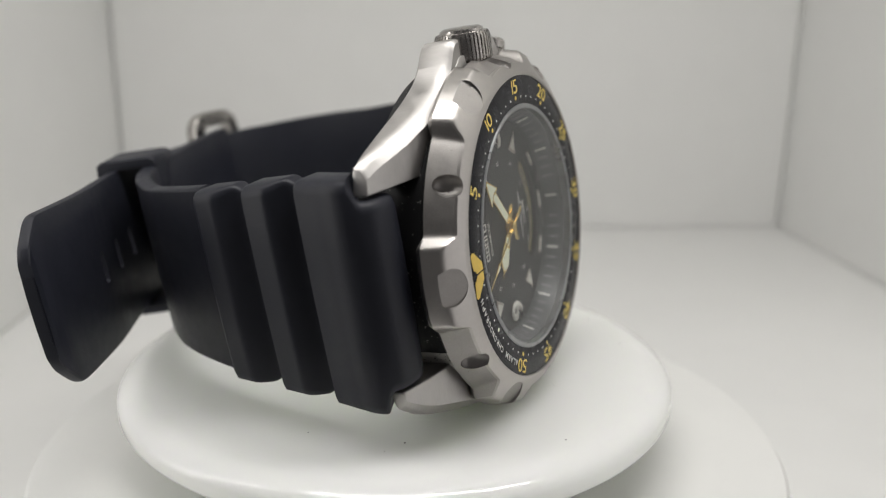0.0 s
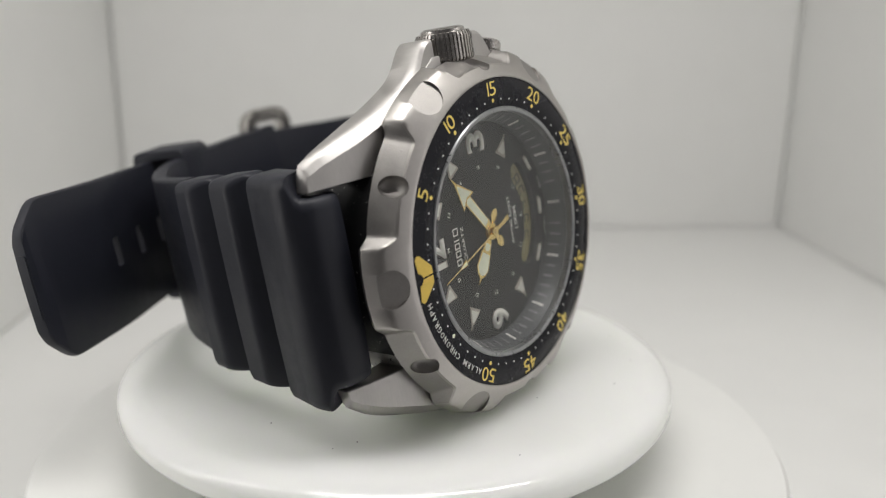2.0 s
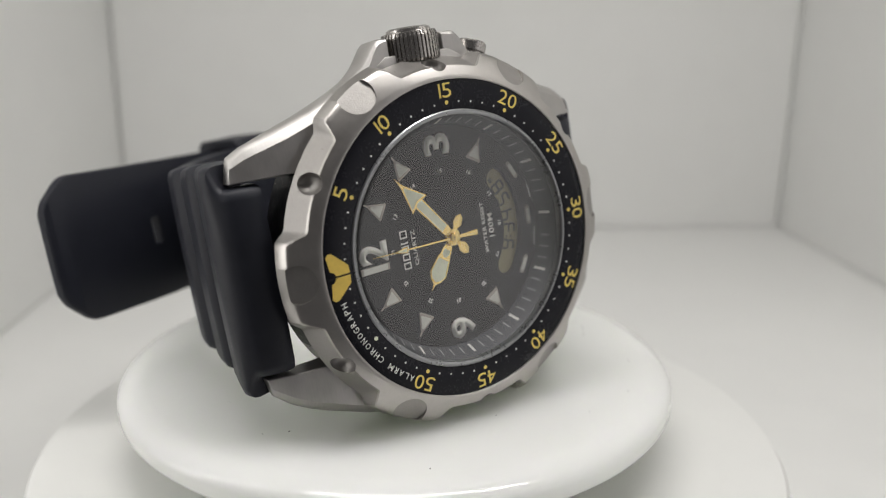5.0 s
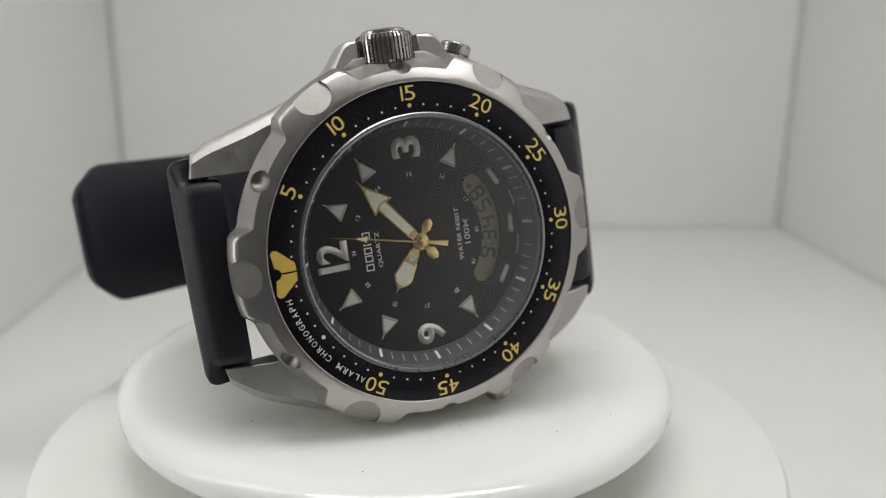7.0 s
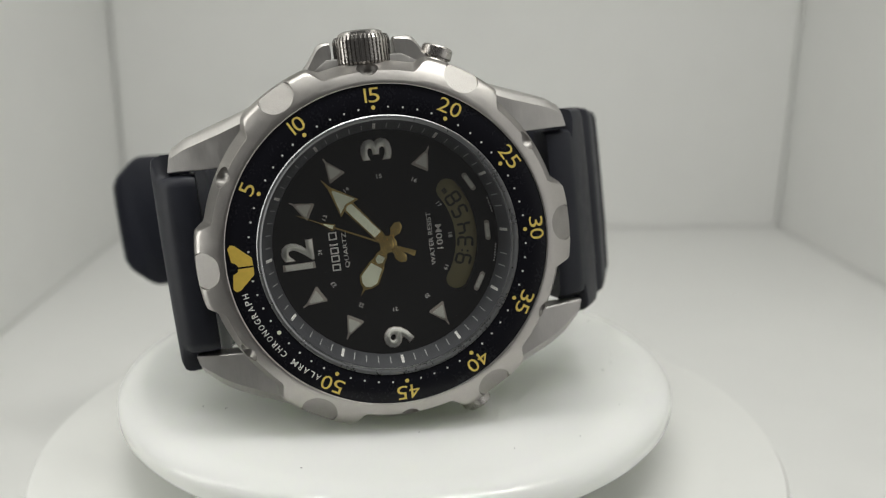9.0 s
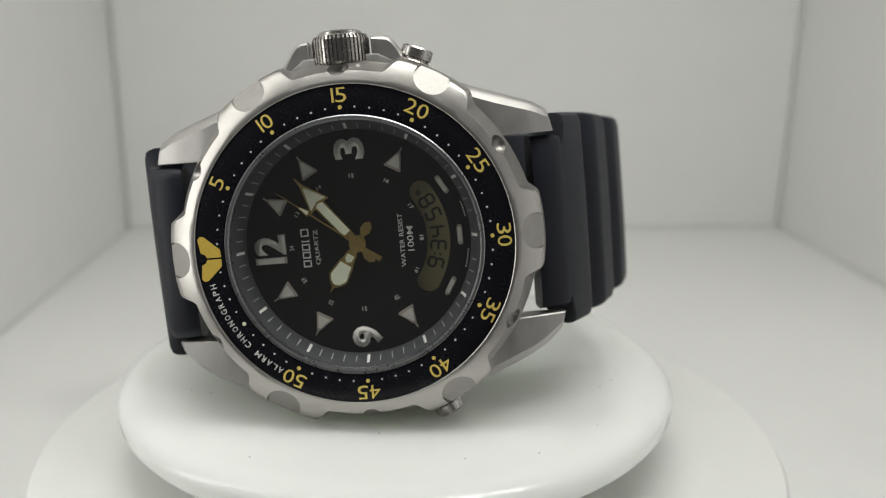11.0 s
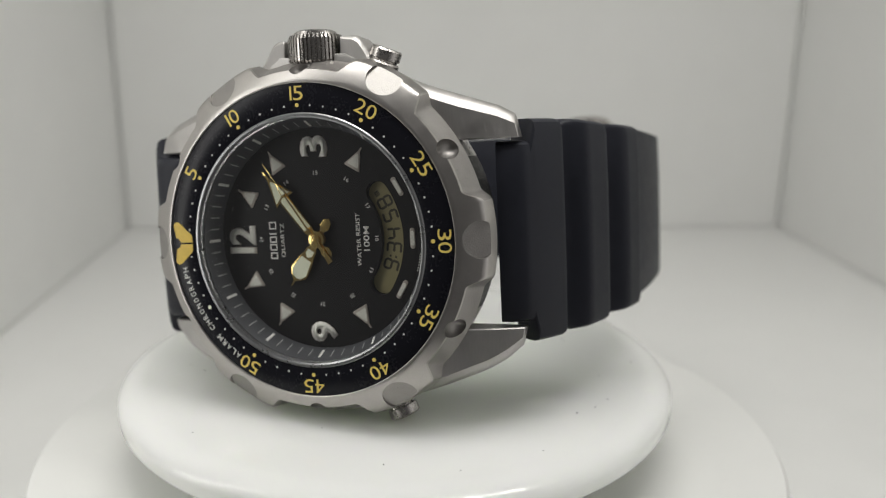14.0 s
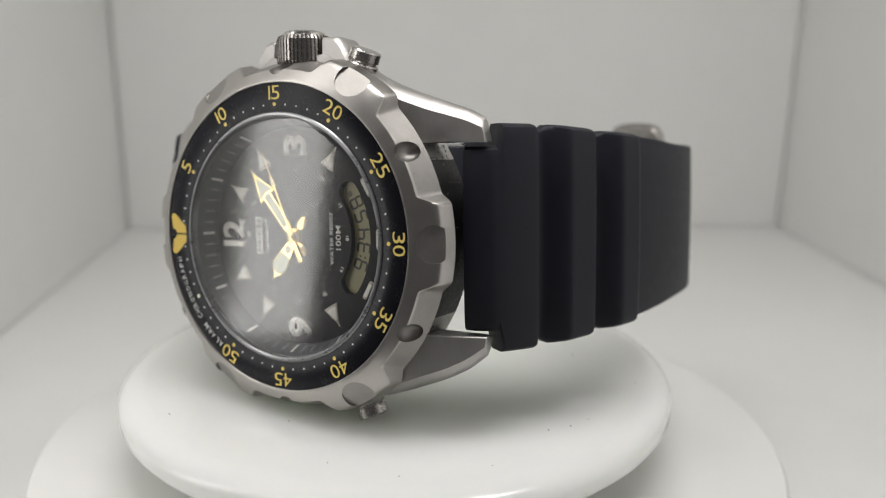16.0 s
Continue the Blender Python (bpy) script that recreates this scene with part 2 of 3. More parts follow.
# ---- the turntable ----
def turntable():
    table = tagged(new("turntable"), "low white turntable with a glossy milky acrylic plate", "turntable")
    bm = bmesh.new()
    disc_lathe(bm, [(0, 14.5), (51.6, 14.5), (52.8, 14.2), (53.4, 13.4), (53.6, 12), (54, .0), (0, 0)], 160)
    bmesh.ops.translate(bm, vec=(2, 0, 0), verts=bm.verts)
    part("base", bm, BASE_WHITE, table, "satin white round base")
    bm = bmesh.new()
    rim = [(35.1 + 4 * math.sin(a), 24.3 + 2 * math.cos(a)) for a in np.linspace(0, math.pi / 2, 16)]
    disc_lathe(bm, [(0, 26.3), (20, 26.3), (33, 26.3)] + rim + [(39.1, 23.1), (38.7, 22.5), (37.9, 22.2), (24, 21.8), (23.4, 21), (23, 14.6), (0, 14.6)], 200)
    return part("plate", bm, GLAZE, table, "glossy milky white plate with rounded rim")


PLATE = turntable()

# ---- the watch ----
WATCH = tagged(new("wrist_watch"), "steel diver's watch with black resin strap, lying on its side", "watch")


def bezel_radius(minute):
    """Six broad lobes, cut back on both sides of each five."""
    off = abs((minute + 5) % 10 - 5)
    t = min(1, max(0, (off - 1.85) / .75))
    return 22.3 - 1.85 * t * t * (3 - 2 * t)


def bezel():
    bm = bmesh.new()
    n, rings = 480, []
    for k in range(n):
        a = 2 * math.pi * k / n
        edge = bezel_radius(60 * k / n)
        face = [19.0 + (edge - 19.0) * u for u in (0, .2, .4, .6, .8, .93)]
        prof = [(18.8, -1.2), (18.8, .06), (18.9, .14)] + [(r, .14 - .42 * (r - 19) - .04 * (r - 19) ** 2) for r in face]
        last = prof[-1][1]
        prof += [(edge, last - .35), (edge + .35 + .85 * (22.3 - edge) / 1.85, -3.9), (edge, -4.5), (19.5, -4.5)]
        rings.append([bm.verts.new((r * math.sin(a), r * math.cos(a), z)) for r, z in prof])
    m = len(rings[0])
    for k in range(n):
        p, q = rings[k], rings[(k + 1) % n]
        for i in range(m):
            f = bm.faces.new((p[i], q[i], q[(i + 1) % m], p[(i + 1) % m]))
            f.material_index = 1 if i >= m - 4 and abs((60 * k / n + 5) % 10 - 5) > 1.9 else 0
    ring = part("bezel_ring", bm, RING_STEEL, WATCH, "satin steel ring with twelve scooped grips")
    ring.data.materials.append(DISH_STEEL)
    cuts = []
    for k in range(12):
        m = Matrix.Rotation(-radians(30 * k), 4, "Z")
        cuts.append(puck(m) if k % 2 == 0 else ball(0, 20.95, -1.3, 1.3, 1.4, 2.0, m))
    carve(ring, cuts)
    bm = bmesh.new()
    lathe(bm, [(15.35, -.6), (15.35, -.06), (15.5, 0), (18.7, 0), (18.79, -.05), (18.79, -.6)], 180)
    insert = part("bezel_insert", bm, INSERT, WATCH, "black ring with yellow minute numbers")
    for minute in range(60):
        if minute == 0:
            continue
        five = minute % 5 == 0
        bm = bmesh.new()
        prism(bm, round_pts(0, 0, .25 if five else .125, 14), .004, .03, at_minute(minute, 16.2))
        mat = (HAND_LUME if minute == 55 else YELLOW) if five else WHITE_PAINT
        part("minute_dot", bm, mat, insert, smooth=0)
        if five and minute != 55:
            digits = str(minute)
            spans = [.26 if ch == "1" else 1.27 for ch in digits]
            x = -(sum(spans) + .2 * (len(spans) - 1)) / 2
            for ch, w in zip(digits, spans):
                m = at_minute(minute, 17.6, .004) @ Matrix.Translation((x + w / 2, 0, 0))
                if ch == "1":
                    bm = bmesh.new()
                    prism(bm, [(-.13, -.81), (.13, -.81), (.13, .81), (-.13, .81)], 0, .03, m)
                    part("numeral", bm, YELLOW, insert, smooth=0)
                else:
                    lettering("numeral", ch, 1.68, YELLOW, insert, m, w, .0)
                x += w + .2
    word = "ALARM CHRONOGRAPH"
    for i, ch in enumerate(word):
        if ch != " ":
            wide = {"M": .72, "I": .3}.get(ch, .55)
            lettering("letter", ch, .72, WHITE_PAINT, insert, at_minute(51.05 + 7.1 * i / (len(word) - 1), 17.5, .004), wide, .05)
    for side in (1, -1):
        arc = [(side * .72 * math.sin(a), 18.35 - .85 * math.cos(a)) for a in np.linspace(.15, 1.35, 7)]
        pts = arc + [(side * 2.35, 18.4), (side * 2.7, 18.05), (side * 2.6, 17.6), (side * 1.0, 15.85), (side * .1, 15.8)]
        bm = bmesh.new()
        prism(bm, pts, .004, .05)
        part("zero_marker", bm, MARKER, insert, smooth=0)


bezel()


def crystal_and_flange():
    bm = bmesh.new()
    lathe(bm, [(14.75, -.9), (14.75, .0), (14.95, .12), (15.2, .1), (15.33, -.02), (15.33, -.9)], 180)
    part("gasket", bm, GASKET, WATCH, "bevelled glossy edge of the glass")
    bm = bmesh.new()
    disc_lathe(bm, [(0, .06), (14.3, .06), (14.4, .055), (14.72, -.05), (14.72, -.12), (0, -.12)], 160)
    bmesh.ops.delete(bm, geom=[f for f in bm.faces if f.calc_center_median().z < -.1], context="FACES")
    glass = part("crystal", bm, GLASS, WATCH, "clear flat mineral glass")
    glass.visible_shadow = False
    bm = bmesh.new()
    lathe(bm, [(15.2, -.9), (14.72, -.95), (13.65, -3.45), (13.65, -3.7), (15.2, -3.7)], 180)
    flange = part("flange", bm, FLANGE, WATCH, "dark sloped ring with white ticks")
    lean = math.atan2(2.5, 1.07)
    for minute in range(60):
        if 28.6 < minute < 31.4 and minute != 30:
            continue
        five = minute % 5 == 0
        w, h = (.17, .78) if five else (.06, .66)
        bm = bmesh.new()
        m = at_minute(minute, 14.12, -2.36) @ Matrix.Rotation(lean, 4, "X")
        prism(bm, [(-w, -h), (w, -h), (w, h), (-w, h)], .004, .03, m)
        part("tick", bm, GREY_PRINT if five else TICK_PRINT, flange, smooth=0)


crystal_and_flange()

FACE = -3.6


def bordered(name, pts, parent, m, fill=LUME, grow=.2):
    """A lume plot with a raised metal border round it."""
    c = Vector((sum(p[0] for p in pts) / len(pts), sum(p[1] for p in pts) / len(pts)))
    inner = [tuple(c + (Vector(p) - c) * (1 - grow)) for p in pts]
    bm = bmesh.new()
    prism(bm, pts, 0, .12, m, .03)
    rim = part(name, bm, BORDER, parent)
    bm = bmesh.new()
    prism(bm, inner, .12, .15, m)
    part("lume", bm, fill, rim, smooth=0)
    return rim


def rounded(pts, r, n=4):
    """Rounds the corners of a polygon."""
    out, k = [], len(pts)
    for i in range(k):
        p, a, b = Vector(pts[i]), Vector(pts[i - 1]), Vector(pts[(i + 1) % k])
        u, v = p + (a - p).normalized() * r, p + (b - p).normalized() * r
        for t in np.linspace(0, 1, n):
            q = u.lerp(p, t).lerp(p.lerp(v, t), t)
            out.append((q.x, q.y))
    return out


SEGMENTS = {"0": "abcdef", "3": "abcdg", "4": "bcfg", "5": "acdfg", "8": "abcdefg", "9": "abcdfg"}


def display(dial):
    """Curved display window with seven-segment digits."""
    bm = bmesh.new()
    deep = FACE - .76
    mid, half, r0, r1 = 9.75, 1.4, 22.9, 37.1
    arc = [(math.sin(radians(6 * q)), math.cos(radians(6 * q))) for q in np.linspace(r0 + 1.35, r1 - 1.35, 40)]
    pts = [(x * (mid + half), y * (mid + half)) for x, y in arc]

    def cap(minute, sign):
        a = radians(6 * minute)
        c, tang = Vector((math.sin(a), math.cos(a))) * mid, Vector((math.cos(a), -math.sin(a))) * sign
        rad = Vector((math.sin(a), math.cos(a)))
        return [tuple(c + rad * half * math.cos(t) * sign + tang * half * math.sin(t)) for t in np.linspace(.2, math.pi - .2, 10)]

    pts += cap(r1 - 1.35, 1)
    pts += [(x * (mid - half), y * (mid - half)) for x, y in arc[::-1]]
    pts += cap(r0 + 1.35, -1)
    hole = bmesh.new()
    prism(hole, pts, FACE - .8, FACE + 1)
    carve(dial, [hole])
    dial.data.materials.clear()
    dial.data.materials.append(DIAL)
    c = Vector((0, -mid))
    prism(bm, [tuple(c + (Vector(p) - c) * .985) for p in pts], deep - .03, deep)
    screen = part("display_screen", bm, LCD, dial, "curved olive liquid crystal display", smooth=0)

    def digit(ch, minute, h, w):
        m = at_minute(minute, mid - .05, deep + .004) @ Matrix.Rotation(math.pi, 4, "Z")
        a, t = h / 2, .085 * h
        bars = {"a": (0, a, w), "g": (0, 0, w), "d": (0, -a, w)}
        bm = bmesh.new()
        for s in SEGMENTS[ch]:
            if s in bars:
                x, y, l = bars[s]
                prism(bm, [(-l / 2 + t, y - t), (l / 2 - t, y - t), (l / 2, y), (l / 2 - t, y + t), (-l / 2 + t, y + t), (-l / 2, y)], 0, .01, m)
            else:
                x = w / 2 if s in "bc" else -w / 2
                y = a / 2 if s in "bf" else -a / 2
                prism(bm, [(x - t, y - a / 2 + t), (x, y - a / 2), (x + t, y - a / 2 + t), (x + t, y + a / 2 - t), (x, y + a / 2), (x - t, y + a / 2 - t)], 0, .01, m)
        part("digit", bm, LCD_INK, screen, smooth=0)

    for ch, minute in (("9", 33.3), ("3", 31.2), ("4", 29.5), ("5", 27.35), ("8", 25.6)):
        digit(ch, minute, 1.75, 1.1)
    for y in (-.35, .35):
        bm = bmesh.new()
        prism(bm, round_pts(0, y, .14, 10), 0, .01, at_minute(32.25, mid - .05, deep + .004))
        part("colon_dot", bm, LCD_INK, screen, smooth=0)
    bm = bmesh.new()
    for k in range(3):
        prism(bm, [(-.28 + .22 * k, -.3), (-.12 + .22 * k, -.3), (-.12 + .22 * k, .3), (-.28 + .22 * k, .3)], 0, .01, at_minute(24.2, mid - .35, deep + .004))
    part("day_mark", bm, LCD_INK, screen, smooth=0)


def dial_face():
    bm = bmesh.new()
    disc_lathe(bm, [(0, FACE), (13.7, FACE), (13.7, FACE - 1.4), (0, FACE - 1.4)], 128)
    dial = part("dial", bm, DIAL, WATCH, "matt black dial with cream markers")
    body = rounded([(-1.15, -1.4), (1.15, -1.4), (.16, .8), (-.16, .8)], .25)
    for hour in (1, 2, 4, 8, 10, 11):
        m = at_minute(hour * 5, 11.25, FACE)
        rim = bordered("hour_triangle", body, dial, m, LUME, .3)
        bm = bmesh.new()
        prism(bm, [(-.12, .7), (.12, .7), (.07, 1.4), (-.07, 1.4)], 0, .1, m)
        part("tip", bm, BORDER, rim, smooth=0)
    for minute in (25, 30, 35):
        bordered("hour_bar", stadium(2.5, .66), dial, at_minute(minute, 12.35, FACE), LUME, .28)
    bordered("hour_numeral", [(-1.75, 8.85), (-.95, 8.85), (-.95, 12.7), (-1.75, 12.7)], dial, Matrix.Translation((0, 0, FACE)), LUME, .16)
    for text, x, y, w, h in (("2", .55, 10.77, 2.5, 3.9), ("3", 11.37, 0, 2.65, 3.75), ("9", -11.6, 0, 2.65, 3.75)):
        m = Matrix.Translation((x, y, FACE))
        rim = lettering("hour_numeral", text, h, BORDER, dial, m, w, .42, .1)
        lettering("highlight", text, h - .16, GREY_PRINT, rim, Matrix.Translation((x, y, FACE + .1)), w - .16, .30, .015)
        lettering("lume", text, h - .62, LUME, rim, Matrix.Translation((x, y, FACE + .115)), w - .62, .02, .02)
    for k in range(12):
        hour = 13 + k
        r = {17: 7.8, 18: 7.73, 19: 7.8, 16: 8.3, 20: 8.15}.get(hour, 8.15)
        lettering("small_numeral", str(hour), .5, GREY_PRINT, dial, at_minute((hour - 12) * 5, r, FACE + .002), .62, .1, .01)
    lettering("word", "QUARTZ", .62, GREY_PRINT, dial, Matrix.Translation((-.1, 5.05, FACE + .002)), 4.3, .08, .01)
    lettering("word", "WATER RESIST", .56, GREY_PRINT, dial, Matrix.Translation((-.12, -5.3, FACE + .002)), 6.5, .08, .01)
    lettering("word", "100M", .78, GREY_PRINT, dial, Matrix.Translation((0, -6.35, FACE + .002)), 3.0, .08, .01)
    for k in range(5):
        x, w = (-2.05, -.98, -.02, .72, 1.75)[k], (.42, .42, .4, .12, .48)[k]
        bm = bmesh.new()
        for a, b, c, d in ((-w, w, .34, .5), (-w, w, -.5, -.34), (-w, -w + .17, -.34, .34)) + (((w - .17, w, -.34, .34),) if w > .2 else ()):
            prism(bm, [(x + a, c), (x + b, c), (x + b, d), (x + a, d)], FACE + .002, FACE + .012, Matrix.Translation((0, 6.4, 0)))
        part("maker_mark", bm, GREY_PRINT, dial, smooth=0)
    for minute, n in ((27.9, 6), (32.2, 7)):
        for k in range(n):
            bm = bmesh.new()
            prism(bm, [(-.09, -.08), (.09, -.08), (.09, .08), (-.09, .08)], FACE + .002, FACE + .01, at_minute(minute + (k - n / 2) * .24, 13.35))
            part("small_print", bm, GREY_PRINT, dial, smooth=0)
    display(dial)


dial_face()


# ---- the hands ----
def outline_hand(name, pts, fill, minute, z, label):
    m = Matrix.Translation((0, 0, z)) @ Matrix.Rotation(-radians(6 * minute), 4, "Z")
    bm = bmesh.new()
    prism(bm, pts, 0, .18, m, .05)
    hand = part(name, bm, GOLD, WATCH, label, 25)
    for f in fill:
        bm = bmesh.new()
        prism(bm, f, .185, .21, m)
        part("lume", bm, HAND_LUME, hand, smooth=0)
    tail = [(-.3, -.7), (-.3, -1.35), (-.68, -1.75), (-.55, -2.6), (0, -3.05), (.55, -2.6), (.68, -1.75), (.3, -1.35), (.3, -.7)]
    bm = bmesh.new()
    prism(bm, tail, .0, .18, m, .05)
    prism(bm, round_pts(0, 0, 1.05, 28), 0, .18, m, .05)
    part("counterweight", bm, GOLD, hand, "", 25)
    return hand


def mirror(pts):
    return pts + [(-x, y) for x, y in pts[::-1]]


def hands():
    hour = mirror([(.45, .8), (.5, 1.3), (.72, 1.55), (.7, 2.4), (.95, 2.7), (1.28, 4.9), (.75, 5.75), (.1, 6.15), (.06, 7.05)])
    fill = mirror([(.75, 2.95), (1.05, 4.85), (.6, 5.55), (.05, 5.8)])
    neck = mirror([(.45, 1.65), (.48, 2.3), (.1, 2.65)])
    outline_hand("hour_hand", hour, [fill, neck], 50.75, -3.25, "gold-edged hour hand with pale lume")
    minute = mirror([(.45, .8), (.5, 1.2), (.66, 1.5), (.66, 6.55), (1.55, 6.25), (.16, 9.6), (.06, 11.0)])
    fill = mirror([(.5, 1.75), (.5, 6.5), (.1, 6.7)])
    head = mirror([(.12, 6.95), (.6, 6.8), (1.2, 6.65), (.1, 9.2)])
    outline_hand("minute_hand", minute, [fill, head], 8.5, -2.9, "gold-edged arrow minute hand with pale lume")
    bm = bmesh.new()
    prism(bm, mirror([(.35, -3.4), (.34, -3.3), (.2, -.9), (.12, 0), (.09, 6.5), (.06, 8.4), (.04, 11.4)]), 0, .1, None, .02)
    prism(bm, round_pts(0, 0, .62, 24), 0, .22, None, .06)
    prism(bm, round_pts(0, 0, .25, 16), .2, .34, None, .05)
    sec = part("second_hand", bm, GOLD, WATCH, "thin gold second hand with arrow", 25)
    bm = bmesh.new()
    prism(bm, mirror([(.42, 6.75), (.05, 8.6)]), -.01, .13, None, .03)
    arrow = part("arrow", bm, GOLD, sec, "", 25)
    bm = bmesh.new()
    prism(bm, mirror([(.24, 6.9), (.04, 8.1)]), .132, .15)
    part("lume", bm, HAND_LUME, arrow, smooth=0)
    sec.location = (0, 0, -2.5 * MM)
    return sec


SECOND = hands()


# ---- the case ----
def side_x(y, guarded, wide=False):
    """Half width of the case at a distance y from its middle; the crown's side swells to a guard."""
    if guarded:
        y = y - .9 * max(0.0, 1 - max(0, y - 6) / 6) if wide else y
        return float(np.interp(y, (3.75, 5.0, 5.6, 6.3, 7.2, 8.5, 10, 12, 15, 19.5, 23, 24.7), (24.35, 24.4, 23.8, 22.7, 21.6, 20.5, 19.7, 18.8, 17.6, 16.1, 14.9, 14.1)))
    return float(np.interp(y, (3.75, 8, 12, 15, 18, 20, 22, 23.5, 24.7), (20.9, 20.6, 19.5, 18.5, 17.4, 16.6, 15.5, 14.6, 13.7)))


def top_z(y):
    return float(np.interp(y, (4, 10, 14, 18, 21.5, 24.7), (-4.6, -4.5, -4.7, -5.4, -6.4, -7.5)))


def lug(sx, sy):
    bm = bmesh.new()
    rows = []
    for y in np.concatenate((np.linspace(3.75, 10, 26), np.linspace(10.6, 24.7, 26))):
        xo, zt = side_x(y, sx > 0, sy < 0), top_z(y)
        xo = sum(side_x(max(3.75, y + d), sx > 0, sy < 0) for d in (-.5, -.25, 0, .25, .5)) / 5 if y < 23.5 else xo
        zb = float(np.interp(y, (4, 16, 24.7), (-8.9, -9.3, -9.2)))
        xi = 11.3
        fall = float(np.interp(y, (4, 9, 18, 24.7), (.5, 1.3, 1.5, 1.1)))
        edge = float(np.interp(y, (4, 9, 18, 24.7), (.3, 1.1, 1.35, 1.1)))
        cut = .28 * max(0.0, y - 22.2)
        sec = [(xi, zb), (xi, zt - .12), (xi + .12, zt), (xo - edge - .08, zt - .06), (xo - edge, zt - .14), (xo - edge * .5, zt - fall * .42), (xo - edge * .16, zt - fall * .82), (xo, zt - fall - .5), (xo - .15, zb + .25), (xo - .4, zb)]
        rows.append([bm.verts.new((sx * x, sy * (y - cut * (x - xi) / 3), z)) for x, z in sec])
    for p, q in zip(rows, rows[1:]):
        for i in range(len(p)):
            j = (i + 1) % len(p)
            bm.faces.new((p[i], p[j], q[j], q[i]))
    bm.faces.new(rows[0])
    bm.faces.new(rows[-1][::-1])
    end = [e for e in bm.edges if all(v in rows[-1] for v in e.verts)]
    if sx > 0:
        end += [e for e in bm.edges if all(v in rows[0] for v in e.verts)]
    bmesh.ops.recalc_face_normals(bm, faces=bm.faces)
    bmesh.ops.bevel(bm, geom=end, offset=.1, segments=1, affect="EDGES")
    part("lug", bm, STEEL, WATCH, "", 32)


def case():
    bm = bmesh.new()
    lathe(bm, [(19.4, -4.5), (20.2, -4.5), (20.6, -4.9), (20.6, -11.2), (20.0, -11.6), (15, -11.6), (15, -4.5)], 160)
    for f in bm.faces:
        c = f.calc_center_median()
        f.material_index = 1 if c.x < -9 or (c.x > 9.5 and c.y < 0) else 0
    part("case_body", bm, RESIN_WALL, WATCH, "dusty dark case wall between the lugs").data.materials.append(WALL_STEEL)
    bm = bmesh.new()
    disc_lathe(bm, [(0, -10.2), (17.5, -10.2), (17.6, -12.2), (17, -12.6), (0, -12.6)], 96)
    part("case_back", bm, POLISHED, WATCH)
    for sx in (1, -1):
        for sy in (1, -1):
            lug(sx, sy)
        # flank between the lugs
        bm = bmesh.new()
        pts = [(sx * 17, -8.5), (sx * 20.2, -8.4), (sx * 20.7, -6), (sx * 20.9, 0), (sx * 20.7, 6), (sx * 20.2, 8.4), (sx * 17, 8.5)]
        prism(bm, pts, -9.0, -4.6, None, .25)
        part("case_flank", bm, STEEL, WATCH, "", 30)
    bm = bmesh.new()
    prism(bm, [(17, -6.4), (21.2, -6.4), (22.3, -4.4), (22.3, 4.4), (21.2, 6.0), (17, 6.0)], -8.7, -4.45, None, .3)
    part("crown_seat", bm, STEEL, WATCH, "", 35)


case()


def crown():
    m = Matrix.Translation((0, 0, -5.9)) @ Matrix.Rotation(radians(90), 4, "Y")
    bm = bmesh.new()
    n, rings = 42 * 8, []
    for k in range(n):
        a = 2 * math.pi * k / n
        groove = .22 * (1 if (k % 8) in (0, 1, 2) else 0)
        prof = [(2.5, 21.2), (3.25 - groove, 21.3), (3.42 - groove, 21.6), (3.42 - groove, 24.2), (3.2 - groove * .5, 24.7), (2.75, 24.8)]
        rings.append([bm.verts.new((r * math.cos(a), r * math.sin(a), z)) for r, z in prof])
    for k in range(n):
        p, q = rings[k], rings[(k + 1) % n]
        for i in range(len(p) - 1):
            bm.faces.new((p[i], q[i], q[i + 1], p[i + 1]))
    bm.faces.new([r[0] for r in rings][::-1])
    bm.faces.new([r[-1] for r in rings])
    bmesh.ops.transform(bm, matrix=m, verts=bm.verts)
    body = part("crown", bm, POLISHED, WATCH, "knurled steel crown", 20)
    bm = bmesh.new()
    disc_lathe(bm, [(0, 25.35), (2.2, 25.3), (2.6, 25.1), (2.7, 24.75), (0, 24.7)], 48)
    bmesh.ops.transform(bm, matrix=m, verts=bm.verts)
    part("crown_cap", bm, POLISHED, body)


def pusher(angle, z):
    m = Matrix.Rotation(radians(angle), 4, "Z") @ Matrix.Translation((0, 0, z)) @ Matrix.Rotation(radians(90), 4, "Y")
    bm = bmesh.new()
    disc_lathe(bm, [(0, 19.5), (2.0, 19.5), (2.0, 22.6), (1.85, 22.8), (1.65, 22.85), (0, 22.85)], 40)
    bmesh.ops.transform(bm, matrix=m, verts=bm.verts)
    body = part("pusher", bm, POLISHED, WATCH, "small steel push button", 30)
    bm = bmesh.new()
    disc_lathe(bm, [(0, 22.8), (1.62, 22.8), (1.66, 23.05), (1.9, 23.15), (1.9, 24.2), (1.75, 24.4), (0, 24.45)], 40)
    bmesh.ops.transform(bm, matrix=m, verts=bm.verts)
    part("push_cap", bm, POLISHED, body, "", 30)


crown()
pusher(-22.3, -6.3)
pusher(-157.7, -6.3)


